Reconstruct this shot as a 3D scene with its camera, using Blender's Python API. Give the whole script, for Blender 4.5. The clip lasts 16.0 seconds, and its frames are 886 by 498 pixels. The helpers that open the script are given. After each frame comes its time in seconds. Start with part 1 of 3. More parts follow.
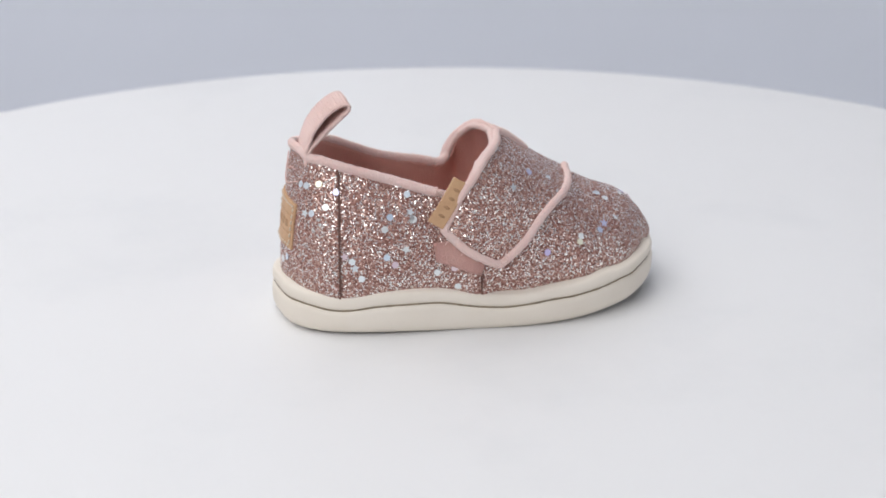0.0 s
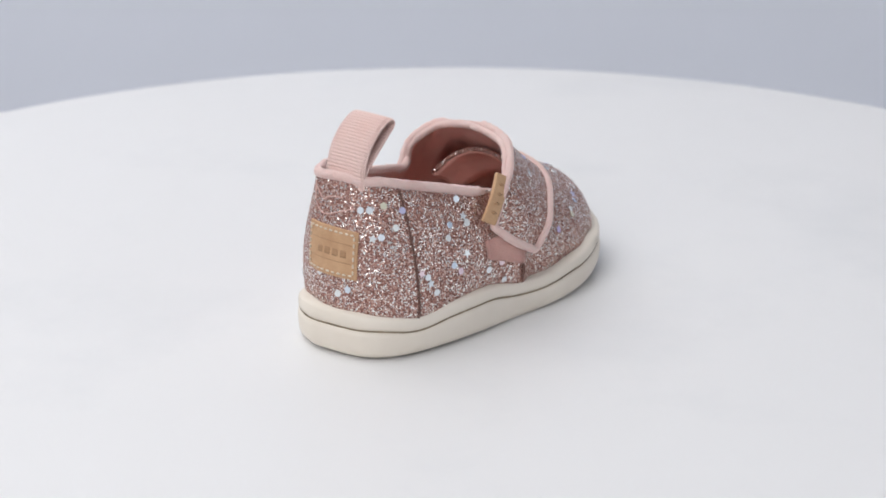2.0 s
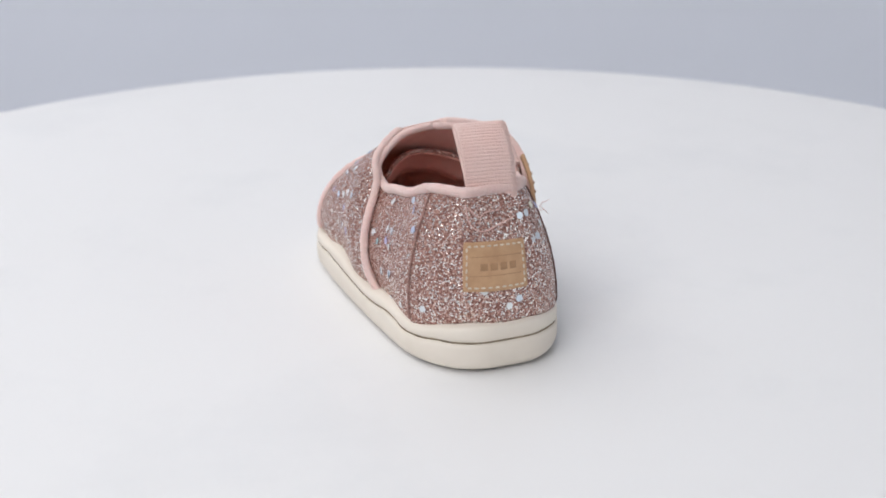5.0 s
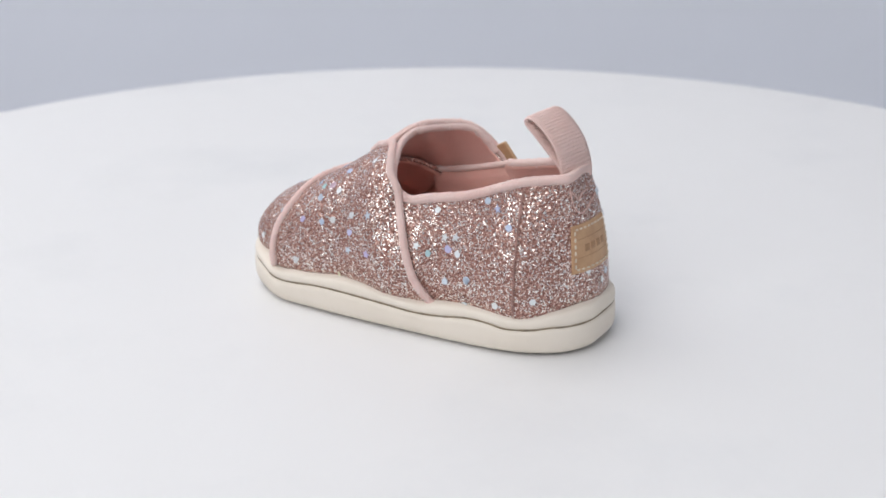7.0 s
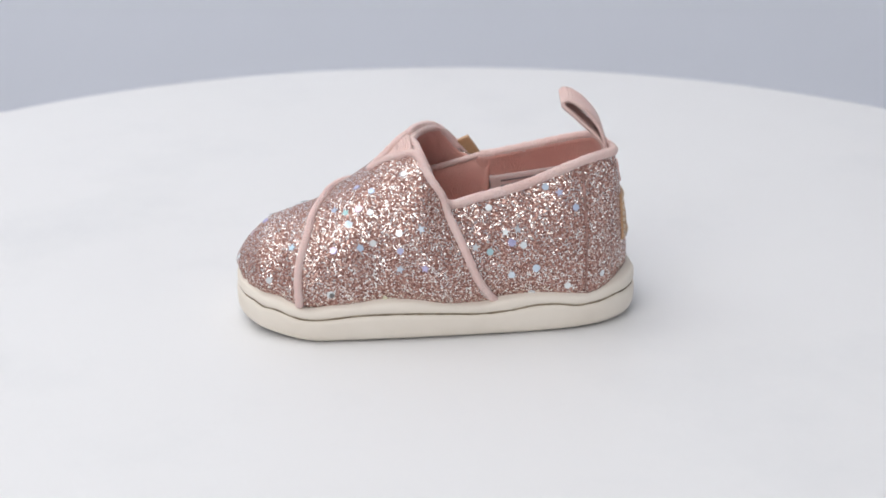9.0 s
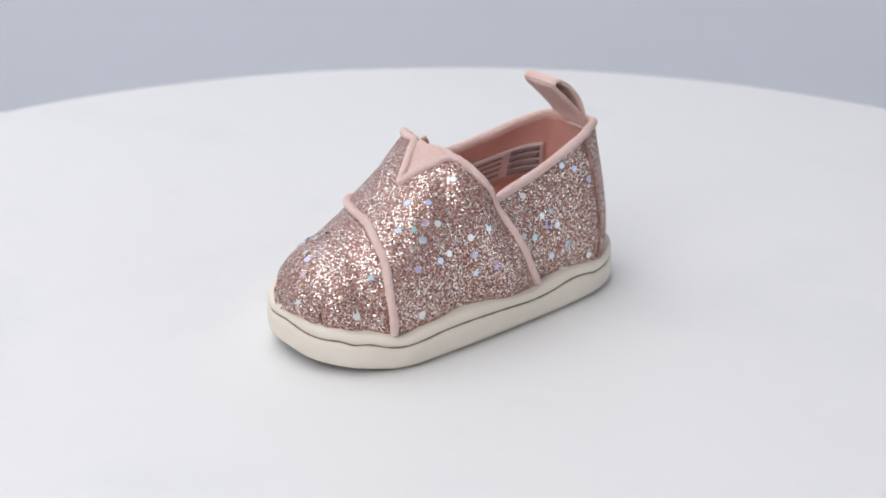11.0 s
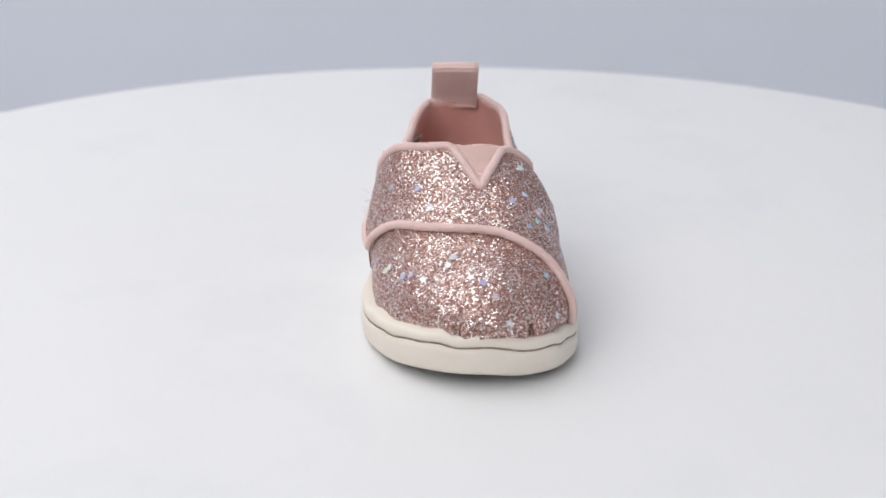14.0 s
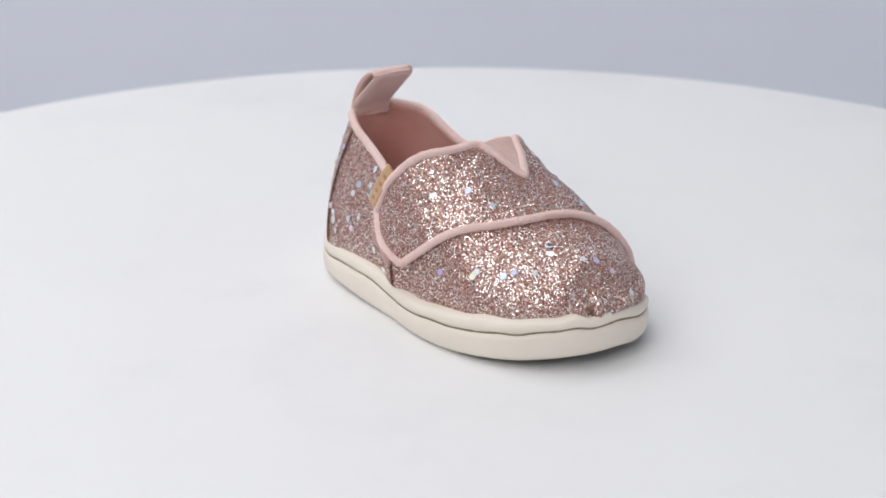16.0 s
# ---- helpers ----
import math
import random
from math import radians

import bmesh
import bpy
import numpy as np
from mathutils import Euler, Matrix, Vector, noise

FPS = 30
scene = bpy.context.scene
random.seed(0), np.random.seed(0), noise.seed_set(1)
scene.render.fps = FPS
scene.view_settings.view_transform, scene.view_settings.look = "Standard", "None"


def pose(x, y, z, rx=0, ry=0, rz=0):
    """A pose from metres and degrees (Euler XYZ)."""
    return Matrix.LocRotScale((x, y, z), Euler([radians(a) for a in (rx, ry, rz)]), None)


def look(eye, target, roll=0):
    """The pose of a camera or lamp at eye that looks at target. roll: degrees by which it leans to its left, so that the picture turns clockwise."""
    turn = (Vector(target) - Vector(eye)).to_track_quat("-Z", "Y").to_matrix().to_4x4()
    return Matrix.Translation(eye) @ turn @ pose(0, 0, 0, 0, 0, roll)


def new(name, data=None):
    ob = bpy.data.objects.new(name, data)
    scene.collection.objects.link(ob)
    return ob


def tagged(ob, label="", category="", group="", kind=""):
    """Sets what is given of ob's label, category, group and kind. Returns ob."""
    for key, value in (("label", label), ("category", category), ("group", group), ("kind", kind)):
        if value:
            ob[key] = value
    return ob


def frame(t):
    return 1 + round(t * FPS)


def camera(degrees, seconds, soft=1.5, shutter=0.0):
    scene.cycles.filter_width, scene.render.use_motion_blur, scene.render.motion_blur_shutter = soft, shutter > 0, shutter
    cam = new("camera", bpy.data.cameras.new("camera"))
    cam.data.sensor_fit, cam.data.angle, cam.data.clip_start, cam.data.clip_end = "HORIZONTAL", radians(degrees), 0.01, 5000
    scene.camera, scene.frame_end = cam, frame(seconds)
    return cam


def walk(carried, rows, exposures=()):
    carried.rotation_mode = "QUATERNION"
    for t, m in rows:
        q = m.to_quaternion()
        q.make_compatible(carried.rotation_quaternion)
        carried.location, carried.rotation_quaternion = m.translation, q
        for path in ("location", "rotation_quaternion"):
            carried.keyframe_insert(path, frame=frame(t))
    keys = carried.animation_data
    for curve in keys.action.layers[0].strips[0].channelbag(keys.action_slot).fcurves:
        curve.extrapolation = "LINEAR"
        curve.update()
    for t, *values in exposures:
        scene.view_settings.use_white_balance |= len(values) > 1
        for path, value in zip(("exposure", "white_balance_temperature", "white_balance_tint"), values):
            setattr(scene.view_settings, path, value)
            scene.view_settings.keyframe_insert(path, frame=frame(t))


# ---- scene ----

from mathutils.bvhtree import BVHTree

# camera on a tripod, held still
cam = camera(30.986, 16.0, soft=1.75)
EYE = (0.0, -0.489, 0.2058)
AIM = (-0.00618, -0.489 + 0.93325, 0.2058 - 0.35917)
walk(cam, [(0.0, look(EYE, AIM, -0.088)), (16.0, look(EYE, AIM, -0.088))])
cam.data.dof.use_dof = True
cam.data.dof.focus_distance = 0.49
cam.data.dof.aperture_fstop = 16.0

# ---------------------------------------------------------------- light
world = bpy.data.worlds.new("world")
scene.world = world
world.use_nodes = True
world.node_tree.nodes["Background"].inputs["Color"].default_value = (0.8, 0.85, 1.0, 1)
world.node_tree.nodes["Background"].inputs["Strength"].default_value = 0.3


def softbox(eye, target, width, height, watts, colour=(1, 1, 1)):
    lamp = bpy.data.lights.new("softbox", "AREA")
    lamp.shape, lamp.size, lamp.size_y, lamp.energy, lamp.color = "RECTANGLE", width, height, watts, colour
    ob = new("softbox", lamp)
    ob.matrix_world = look(eye, target)
    return ob


softbox((-0.5, 0.2, 1.1), (-0.04, 0.05, 0), 1.3, 1.2, 11.0, (1.0, 0.99, 0.985))
softbox((-0.6, -1.1, 0.95), (0, 0, 0.03), 1.0, 0.9, 10.7, (1.0, 0.99, 0.985))
# weak fill lamp added on the right, in place of an unseen white reflector
softbox((1.25, -0.55, 0.35), (0, 0, 0.04), 0.9, 0.8, 2.4, (0.97, 0.99, 1.0))

# ---------------------------------------------------------------- materials


class Nodes:
    """A short way to write a node material."""

    def __init__(self, name):
        self.mat = bpy.data.materials.new(name)
        self.mat.use_nodes = True
        self.tree = self.mat.node_tree
        self.bsdf = self.tree.nodes["Principled BSDF"]

    def add(self, kind, values=(), **props):
        node = self.tree.nodes.new(kind)
        for key, value in props.items():
            setattr(node, key, value)
        for key, value in dict(values).items():
            self.put(value, node.inputs[key])
        return node

    def put(self, value, socket):
        if isinstance(value, bpy.types.NodeSocket):
            self.tree.links.new(value, socket)
        else:
            socket.default_value = value

    def set(self, **values):
        for key, value in values.items():
            self.put(value, self.bsdf.inputs[key.replace("_", " ")])
        return self.mat

    def coords(self):
        return self.add("ShaderNodeTexCoord").outputs["Object"]

    def noise(self, scale, detail=3.0, vector=None, rough=0.55):
        return self.add("ShaderNodeTexNoise", {"Vector": vector or self.coords(), "Scale": scale, "Detail": detail, "Roughness": rough}).outputs["Fac"]

    def ramp(self, fac, *stops):
        node = self.add("ShaderNodeValToRGB", {"Fac": fac})
        e = node.color_ramp.elements
        while len(e) < len(stops):
            e.new(0.5)
        for el, (at, col) in zip(e, stops):
            el.position, el.color = at, (*col, 1)
        return node.outputs["Color"]

    def mix(self, fac, a, b, mode="MIX"):
        node = self.add("ShaderNodeMix", data_type="RGBA", blend_type=mode)
        for socket, value in zip((node.inputs["Factor"], node.inputs[6], node.inputs[7]), (fac, a, b)):
            self.put(value if isinstance(value, (bpy.types.NodeSocket, float, int)) else (*value, 1), socket)
        return node.outputs[2]

    def bump(self, height, strength, distance):
        return self.add("ShaderNodeBump", {"Height": height, "Strength": strength, "Distance": distance}).outputs["Normal"]

    def maths(self, op, a, b=0.0, c=0.0):
        node = self.add("ShaderNodeMath", operation=op)
        for i, v in enumerate((a, b, c)):
            self.put(v, node.inputs[i])
        return node.outputs[0]


def glitter_material():
    n = Nodes("rose_glitter")
    co = n.coords()
    ragged = n.add("ShaderNodeTexNoise", {"Vector": co, "Scale": 2600.0, "Detail": 2.0}).outputs["Color"]
    ragged = n.add("ShaderNodeVectorMath", {0: ragged, "Scale": 0.0005}, operation="SCALE").outputs[0]
    bent = n.add("ShaderNodeVectorMath", {0: co, 1: ragged}, operation="ADD").outputs[0]
    flakes = n.add("ShaderNodeTexVoronoi", {"Vector": bent, "Scale": 2300.0, "Randomness": 1.0})
    sep = n.add("ShaderNodeSeparateColor", {"Color": flakes.outputs["Color"]})
    other = n.add("ShaderNodeTexWhiteNoise", {"Vector": flakes.outputs["Color"]}).outputs["Value"]
    patch = n.noise(150.0, 3.0, co)
    # matte rose grit, rose foil and silver foil
    foil = n.maths("GREATER_THAN", n.maths("MULTIPLY_ADD", patch, 0.5, other), 0.73)
    silver = n.maths("GREATER_THAN", n.maths("MULTIPLY_ADD", patch, 0.3, other), 0.88)
    grit = n.ramp(sep.outputs[0], (0.0, (0.24, 0.108, 0.087)), (0.4, (0.345, 0.163, 0.131)), (0.8, (0.46, 0.255, 0.212)), (1.0, (0.60, 0.42, 0.365)))
    rose = n.ramp(sep.outputs[1], (0.0, (0.47, 0.255, 0.21)), (0.5, (0.62, 0.40, 0.335)), (1.0, (0.80, 0.65, 0.58)))
    tone = n.mix(silver, n.mix(foil, grit, rose), (0.92, 0.90, 0.87))
    gap = n.maths("GREATER_THAN", flakes.outputs["Distance"], 0.62)
    tone = n.mix(gap, tone, (0.20, 0.085, 0.068))
    # soft wrinkles of the cloth below the flakes
    wave = n.maths("ADD", n.noise(95.0, 2.0, co), n.maths("MULTIPLY", n.noise(330.0, 2.0, co), 0.35))
    cloth = n.bump(wave, 1.0, 0.0014)
    tilt = n.add("ShaderNodeVectorMath", {0: flakes.outputs["Color"], 1: (0.5, 0.5, 0.5)}, operation="SUBTRACT")
    tilt = n.add("ShaderNodeVectorMath", {0: tilt.outputs[0], "Scale": 0.54}, operation="SCALE")
    nor = n.add("ShaderNodeVectorMath", {0: cloth, 1: tilt.outputs[0]}, operation="ADD")
    nor = n.add("ShaderNodeVectorMath", {0: nor.outputs[0]}, operation="NORMALIZE")
    bare = n.maths("SUBTRACT", 1.0, gap)
    metal = n.maths("MULTIPLY", n.maths("MULTIPLY_ADD", foil, 0.72, 0.08), bare)
    rough = n.maths("MULTIPLY_ADD", silver, -0.04, n.maths("MULTIPLY_ADD", foil, -0.31, 0.62))
    return n.set(Base_Color=tone, Metallic=metal, Roughness=rough, Normal=nor.outputs[0])


def felt_material(name, colour, dark, scale=900.0, glow_through=0.3, reach=0.0025):
    n = Nodes(name)
    co = n.coords()
    fibre = n.noise(scale, 4.0, co, 0.7)
    soft = n.noise(90.0, 3.0, co)
    col = n.mix(n.ramp(soft, (0.35, (0, 0, 0)), (0.7, (1, 1, 1))), colour, dark)
    return n.set(Base_Color=col, Roughness=0.92, Sheen_Weight=0.2, Subsurface_Weight=glow_through, Subsurface_Scale=reach, Subsurface_Radius=(1.0, 0.6, 0.5), Normal=n.bump(fibre, 0.9, 0.0007))


def rubber_material():
    n = Nodes("cream_rubber")
    co = n.coords()
    stain = n.ramp(n.noise(45.0, 5.0, co), (0.4, (0.82, 0.755, 0.67)), (0.75, (0.77, 0.70, 0.61)))
    grain = n.noise(1500.0, 3.0, co)
    return n.set(Base_Color=stain, Roughness=0.55, Specular_IOR_Level=0.35, Normal=n.bump(grain, 0.15, 0.0002))


def leather_material():
    n = Nodes("tan_leather")
    co = n.coords()
    tone = n.ramp(n.noise(140.0, 5.0, co, 0.65), (0.3, (0.47, 0.275, 0.15)), (0.7, (0.60, 0.375, 0.215)))
    pore = n.add("ShaderNodeTexVoronoi", {"Vector": co, "Scale": 1400.0})
    return n.set(Base_Color=tone, Roughness=0.5, Normal=n.bump(pore.outputs["Distance"], 0.25, 0.0003))


def plain(name, colour, rough=0.6, metal=0.0, vary=0.12, scale=300.0):
    n = Nodes(name)
    darker = tuple(c * (1 - vary) for c in colour)
    return n.set(Base_Color=n.ramp(n.noise(scale, 3.0), (0.35, colour), (0.7, darker)), Roughness=rough, Metallic=metal)


def sequin_material():
    n = Nodes("iridescent_sequin")
    rnd = n.add("ShaderNodeObjectInfo").outputs["Random"]
    tint = n.ramp(rnd, (0.0, (0.92, 0.93, 0.94)), (0.38, (0.86, 0.9, 0.95)), (0.6, (0.62, 0.74, 0.92)), (0.76, (0.66, 0.56, 0.88)), (0.84, (0.5, 0.8, 0.78)), (0.92, (0.9, 0.68, 0.8)), (1.0, (0.88, 0.88, 0.68)))
    return n.set(Base_Color=tint, Roughness=0.25, Metallic=0.3, Thin_Film_Thickness=380.0, Thin_Film_IOR=1.4)


def table_material():
    n = Nodes("white_laminate")
    co = n.coords()
    smudge = n.ramp(n.noise(9.0, 6.0, co, 0.62), (0.52, (0.80, 0.80, 0.805)), (0.72, (0.755, 0.76, 0.77)))
    fine = n.noise(55.0, 4.0, co)
    return n.set(Base_Color=smudge, Roughness=n.maths("MULTIPLY_ADD", fine, 0.2, 0.35), Specular_IOR_Level=0.3)


def paint_material(name, colour):
    n = Nodes(name)
    co = n.coords()
    col = n.mix(n.noise(2.5, 4.0, co), colour, tuple(c * 0.94 for c in colour))
    return n.set(Base_Color=col, Roughness=0.85, Normal=n.bump(n.noise(400.0, 2.0, co), 0.1, 0.0005))


GLITTER = glitter_material()
PINK_FELT = felt_material("pink_felt_piping", (0.92, 0.69, 0.645), (0.88, 0.62, 0.575), 1600.0, 0.12)
PINK_LINING = felt_material("pink_textile_lining", (0.90, 0.50, 0.43), (0.85, 0.43, 0.365), 1400.0, 0.1)
PINK_RIBBON = felt_material("pink_grosgrain", (0.96, 0.71, 0.655), (0.94, 0.66, 0.60), 2200.0, 0.0)
PAD_FELT = felt_material("pink_loop_pad", (0.60, 0.35, 0.31), (0.47, 0.25, 0.22), 1100.0)
RUBBER = rubber_material()
LEATHER = leather_material()
EMBOSS = plain("pressed_leather", (0.42, 0.245, 0.13), 0.6)
THREAD = plain("cream_thread", (0.72, 0.62, 0.5), 0.8)
THREAD_PINK = plain("pink_thread", (0.75, 0.5, 0.45), 0.8)
ROSE_THREAD = plain("rose_thread", (0.46, 0.27, 0.235), 0.9, vary=0.5)
DARK_THREAD_AND_SHADE = plain("brown_thread_and_shade", (0.16, 0.085, 0.07), 0.9)
GROOVE = plain("sole_groove", (0.32, 0.25, 0.17), 0.9, vary=0.5, scale=500.0)
LABEL_WHITE = plain("printed_label", (0.80, 0.66, 0.64), 0.7)
LABEL_INK = plain("label_ink", (0.30, 0.25, 0.26), 0.7)
SEQUIN = sequin_material()
TABLE = table_material()
WALL = paint_material("backdrop_paper", (0.86, 0.89, 0.965))
ROOM = paint_material("studio_paint", (0.62, 0.63, 0.67))

# ---------------------------------------------------------------- mesh helpers
MM = 0.001


def mesh_object(name, verts, faces, material, parent=None, label="", smooth=True, scale=MM):
    me = bpy.data.meshes.new(name)
    me.from_pydata([tuple(float(c) * scale for c in v) for v in verts], [], faces)
    me.polygons.foreach_set("use_smooth", [smooth] * len(me.polygons))
    me.materials.append(material)
    me.update()
    ob = new(name, me)
    if parent:
        ob.parent = parent
    return tagged(ob, label)


def part(name, bm, material, parent=None, label="", smooth=False):
    me = bpy.data.meshes.new(name)
    bm.to_mesh(me)
    bm.free()
    me.polygons.foreach_set("use_smooth", [smooth] * len(me.polygons))
    me.materials.append(material)
    ob = new(name, me)
    if parent:
        ob.parent = parent
    return tagged(ob, label)


def solid(ob, thickness, offset=-1.0):
    m = ob.modifiers.new("thickness", "SOLIDIFY")
    m.thickness, m.offset = thickness * MM, offset
    return ob


def grid_faces(nu, nv, closed=False):
    f = []
    for i in range(nu if closed else nu - 1):
        for j in range(nv - 1):
            k = (i + 1) % nu
            f.append((i * nv + j, k * nv + j, k * nv + j + 1, i * nv + j + 1))
    return f


# ---- curves ----
def catmull(p, n, closed=False, before=None):
    """n points for each stretch between control points."""
    p = np.asarray(p, float)
    m = len(p)
    out = []
    for i in range(m if closed else m - 1):
        if closed:
            a, b, c, d = p[(i - 1) % m], p[i], p[(i + 1) % m], p[(i + 2) % m]
        else:
            b, c = p[i], p[i + 1]
            a = p[i - 1] if i else (2 * b - c if before is None else np.asarray(before, float))
            d = p[i + 2] if i + 2 < m else 2 * c - b
        for t in np.arange(n) / n:
            out.append(0.5 * (2 * b + (c - a) * t + (2 * a - 5 * b + 4 * c - d) * t * t + (3 * b - a - 3 * c + d) * t ** 3))
    if not closed:
        out.append(p[-1])
    return np.array(out)


def resample(p, n):
    p = np.asarray(p, float)
    s = np.r_[0, np.cumsum(np.linalg.norm(np.diff(p, axis=0), axis=1))]
    t = np.linspace(0, s[-1], n)
    return np.stack([np.interp(t, s, p[:, k]) for k in range(p.shape[1])], 1)


# ---- the upper: stations from the heel's middle to the toe, base point and top point of each ----
RIGHT = [((-56.1, 1.4, 13.7), (-48.6, 1.0, 53.2)), ((-53.3, -10.1, 13.2), (-47.1, -6.3, 52.9)), ((-47.0, -18.0, 11.7), (-43.4, -9.2, 52.6)),
         ((-37.9, -22.6, 10.9), (-36.5, -12.0, 50.6)), ((-21.9, -23.9, 12.8), (-21.6, -15.0, 46.3)), ((-8.0, -23.5, 11.8), (-9.0, -18.6, 42.9)),
         ((2.0, -26.1, 10.1), (-1.2, -21.6, 44.6)), ((9.9, -24.4, 9.4), (5.2, -17.5, 52.4)), ((16.7, -25.2, 9.6), (11.0, -9.0, 54.2)),
         ((22.7, -25.1, 10.3), (14.0, 3.7, 54.9)), ((31.1, -24.2, 11.0), (20.0, 6.9, 49.6)), ((38.4, -23.3, 11.6), (28.0, 10.5, 43.7)),
         ((45.7, -20.2, 12.9), (38.0, 11.0, 37.8)), ((52.8, -17.0, 13.1), (48.0, 9.2, 33.4)), ((59.0, -10.5, 14.0), (57.6, 8.3, 30.0)),
         ((62.5, -5.3, 15.2), (64.2, 7.8, 24.9)), ((67.1, 1.2, 13.9), (67.5, 7.8, 20.2)), ((67.6, 6.9, 15.0), (67.6, 6.9, 15.2))]
LEFT = [((-56.1, 1.4, 13.7), (-48.6, 1.0, 53.2)), ((-53.2, 11.1, 13.3), (-50.4, 9.5, 53.4)), ((-47.5, 20.0, 11.1), (-45.3, 13.6, 52.9)),
         ((-38.7, 24.6, 10.3), (-37.5, 17.6, 51.3)), ((-22.5, 25.8, 10.8), (-21.5, 18.8, 44.7)), ((-7.7, 27.2, 8.7), (-8.6, 20.6, 41.6)),
         ((2.1, 30.2, 9.8), (1.3, 22.2, 39.7)), ((8.2, 30.3, 10.7), (5.9, 23.2, 46.4)), ((15.9, 30.6, 11.3), (10.3, 14.8, 53.7)),
         ((23.3, 30.7, 11.1), (14.0, 3.7, 54.9)), ((31.6, 32.3, 9.9), (20.0, 6.9, 49.6)), ((38.9, 32.5, 9.6), (28.0, 10.5, 43.7)),
         ((47.4, 32.7, 9.4), (38.0, 11.0, 37.8)), ((53.5, 29.3, 11.3), (48.0, 9.2, 33.4)), ((59.7, 27.2, 12.6), (57.6, 8.3, 30.0)),
         ((63.9, 21.1, 12.8), (64.2, 7.8, 24.9)), ((67.0, 13.7, 14.4), (67.5, 7.8, 20.2)), ((67.6, 6.9, 15.0), (67.6, 6.9, 15.2))]
SUB, ROWS = 8, 30
# two gathered pleats at the toe: place, direction along the edge, direction outwards
PLEATS = [((67.0, 0.6), (0.17, 0.985), (0.985, -0.17), 2.0), ((65.2, 22.2), (-0.52, 0.854), (0.854, 0.52), 1.7)]
SWELL = ([0.0, 0.0, 1.03, 1.37, 1.09, 1.47, 0.47], [0.0, 1.0, 3.1, 3.5, 3.6, 2.8, 1.4])


def smoothstep(a, b, x):
    t = np.clip((x - a) / (b - a), 0, 1)
    return t * t * (3 - 2 * t)


def upper_grid(side):
    """Points [station, row, xyz] of one half of the upper, from the sole to the top edge."""
    other = LEFT if side is RIGHT else RIGHT
    base, top = catmull([s[0] for s in side], SUB, before=other[1][0]), catmull([s[1] for s in side], SUB, before=other[1][1])
    st = np.arange(len(base)) / SUB
    w = np.linspace(0, 1, ROWS)
    arch = smoothstep(5.0, 10.0, st)[:, None]
    th = w * math.pi / 2
    p, q = 1.19, 1.22
    a = (1 - arch) * (w ** 1.97)[None] + arch * (1 - np.cos(th) ** p)[None]
    b = (1 - arch) * w[None] + arch * (np.sin(th) ** q)[None]
    g = base[:, None, :] + (top - base)[:, None, :] * np.stack([a, a, b], 2)
    # the walls swell out between sole and top edge
    bulge = np.interp(st, [0, 2, 5, 8, 11, 14, 17], SWELL[side is LEFT])
    tang = np.gradient(base, axis=0)
    out = np.stack([tang[:, 1], -tang[:, 0]], 1)
    out /= np.linalg.norm(out, axis=1)[:, None] + 1e-9
    out *= np.sign(np.einsum("ij,ij->i", out, base[:, :2] - np.array([0.0, 3.0])))[:, None]
    g[..., :2] += out[:, None, :] * (bulge[:, None] * np.sin(math.pi * w ** 0.74)[None] ** 1.2)[..., None]
    # pleat at the toe
    for at, along, outward, depth in PLEATS:
        d = g[..., :2] - np.array(at)
        u, v = d @ np.array(along), d @ np.array(outward)
        near = smoothstep(-9, -4, v)
        dent = np.exp(-(u / 0.9) ** 2) * near * (1 - smoothstep(17, 25, g[..., 2]))
        ruck = np.exp(-((np.abs(u) - 2.7) / 1.3) ** 2) * near * (1 - smoothstep(16, 24, g[..., 2]))
        g[..., :2] += (0.2 * depth * ruck - depth * dent)[..., None] * np.array(outward)
    return g


GRID_R, GRID_L = upper_grid(RIGHT), upper_grid(LEFT)


def full_surface():
    """Both halves as one mesh, to lay panels, piping and trim upon."""
    verts = [tuple(v) for v in np.concatenate([GRID_R.reshape(-1, 3), GRID_L.reshape(-1, 3)])]
    n = GRID_R.shape[0]
    fr = grid_faces(n, ROWS)
    fl = [tuple(i + n * ROWS for i in reversed(f)) for f in grid_faces(n, ROWS)]
    return BVHTree.FromPolygons(verts, fr + fl)


SURFACE = full_surface()


def laid(p, off):
    """The point of the upper nearest to p, lifted by off along the normal."""
    co, nor, _, _ = SURFACE.find_nearest(Vector(p))
    out = Vector((co.x - 5, co.y - 3, max(co.z - 28, -8)))
    if nor.dot(out) < 0:
        nor = -nor
    return co + nor * off, nor


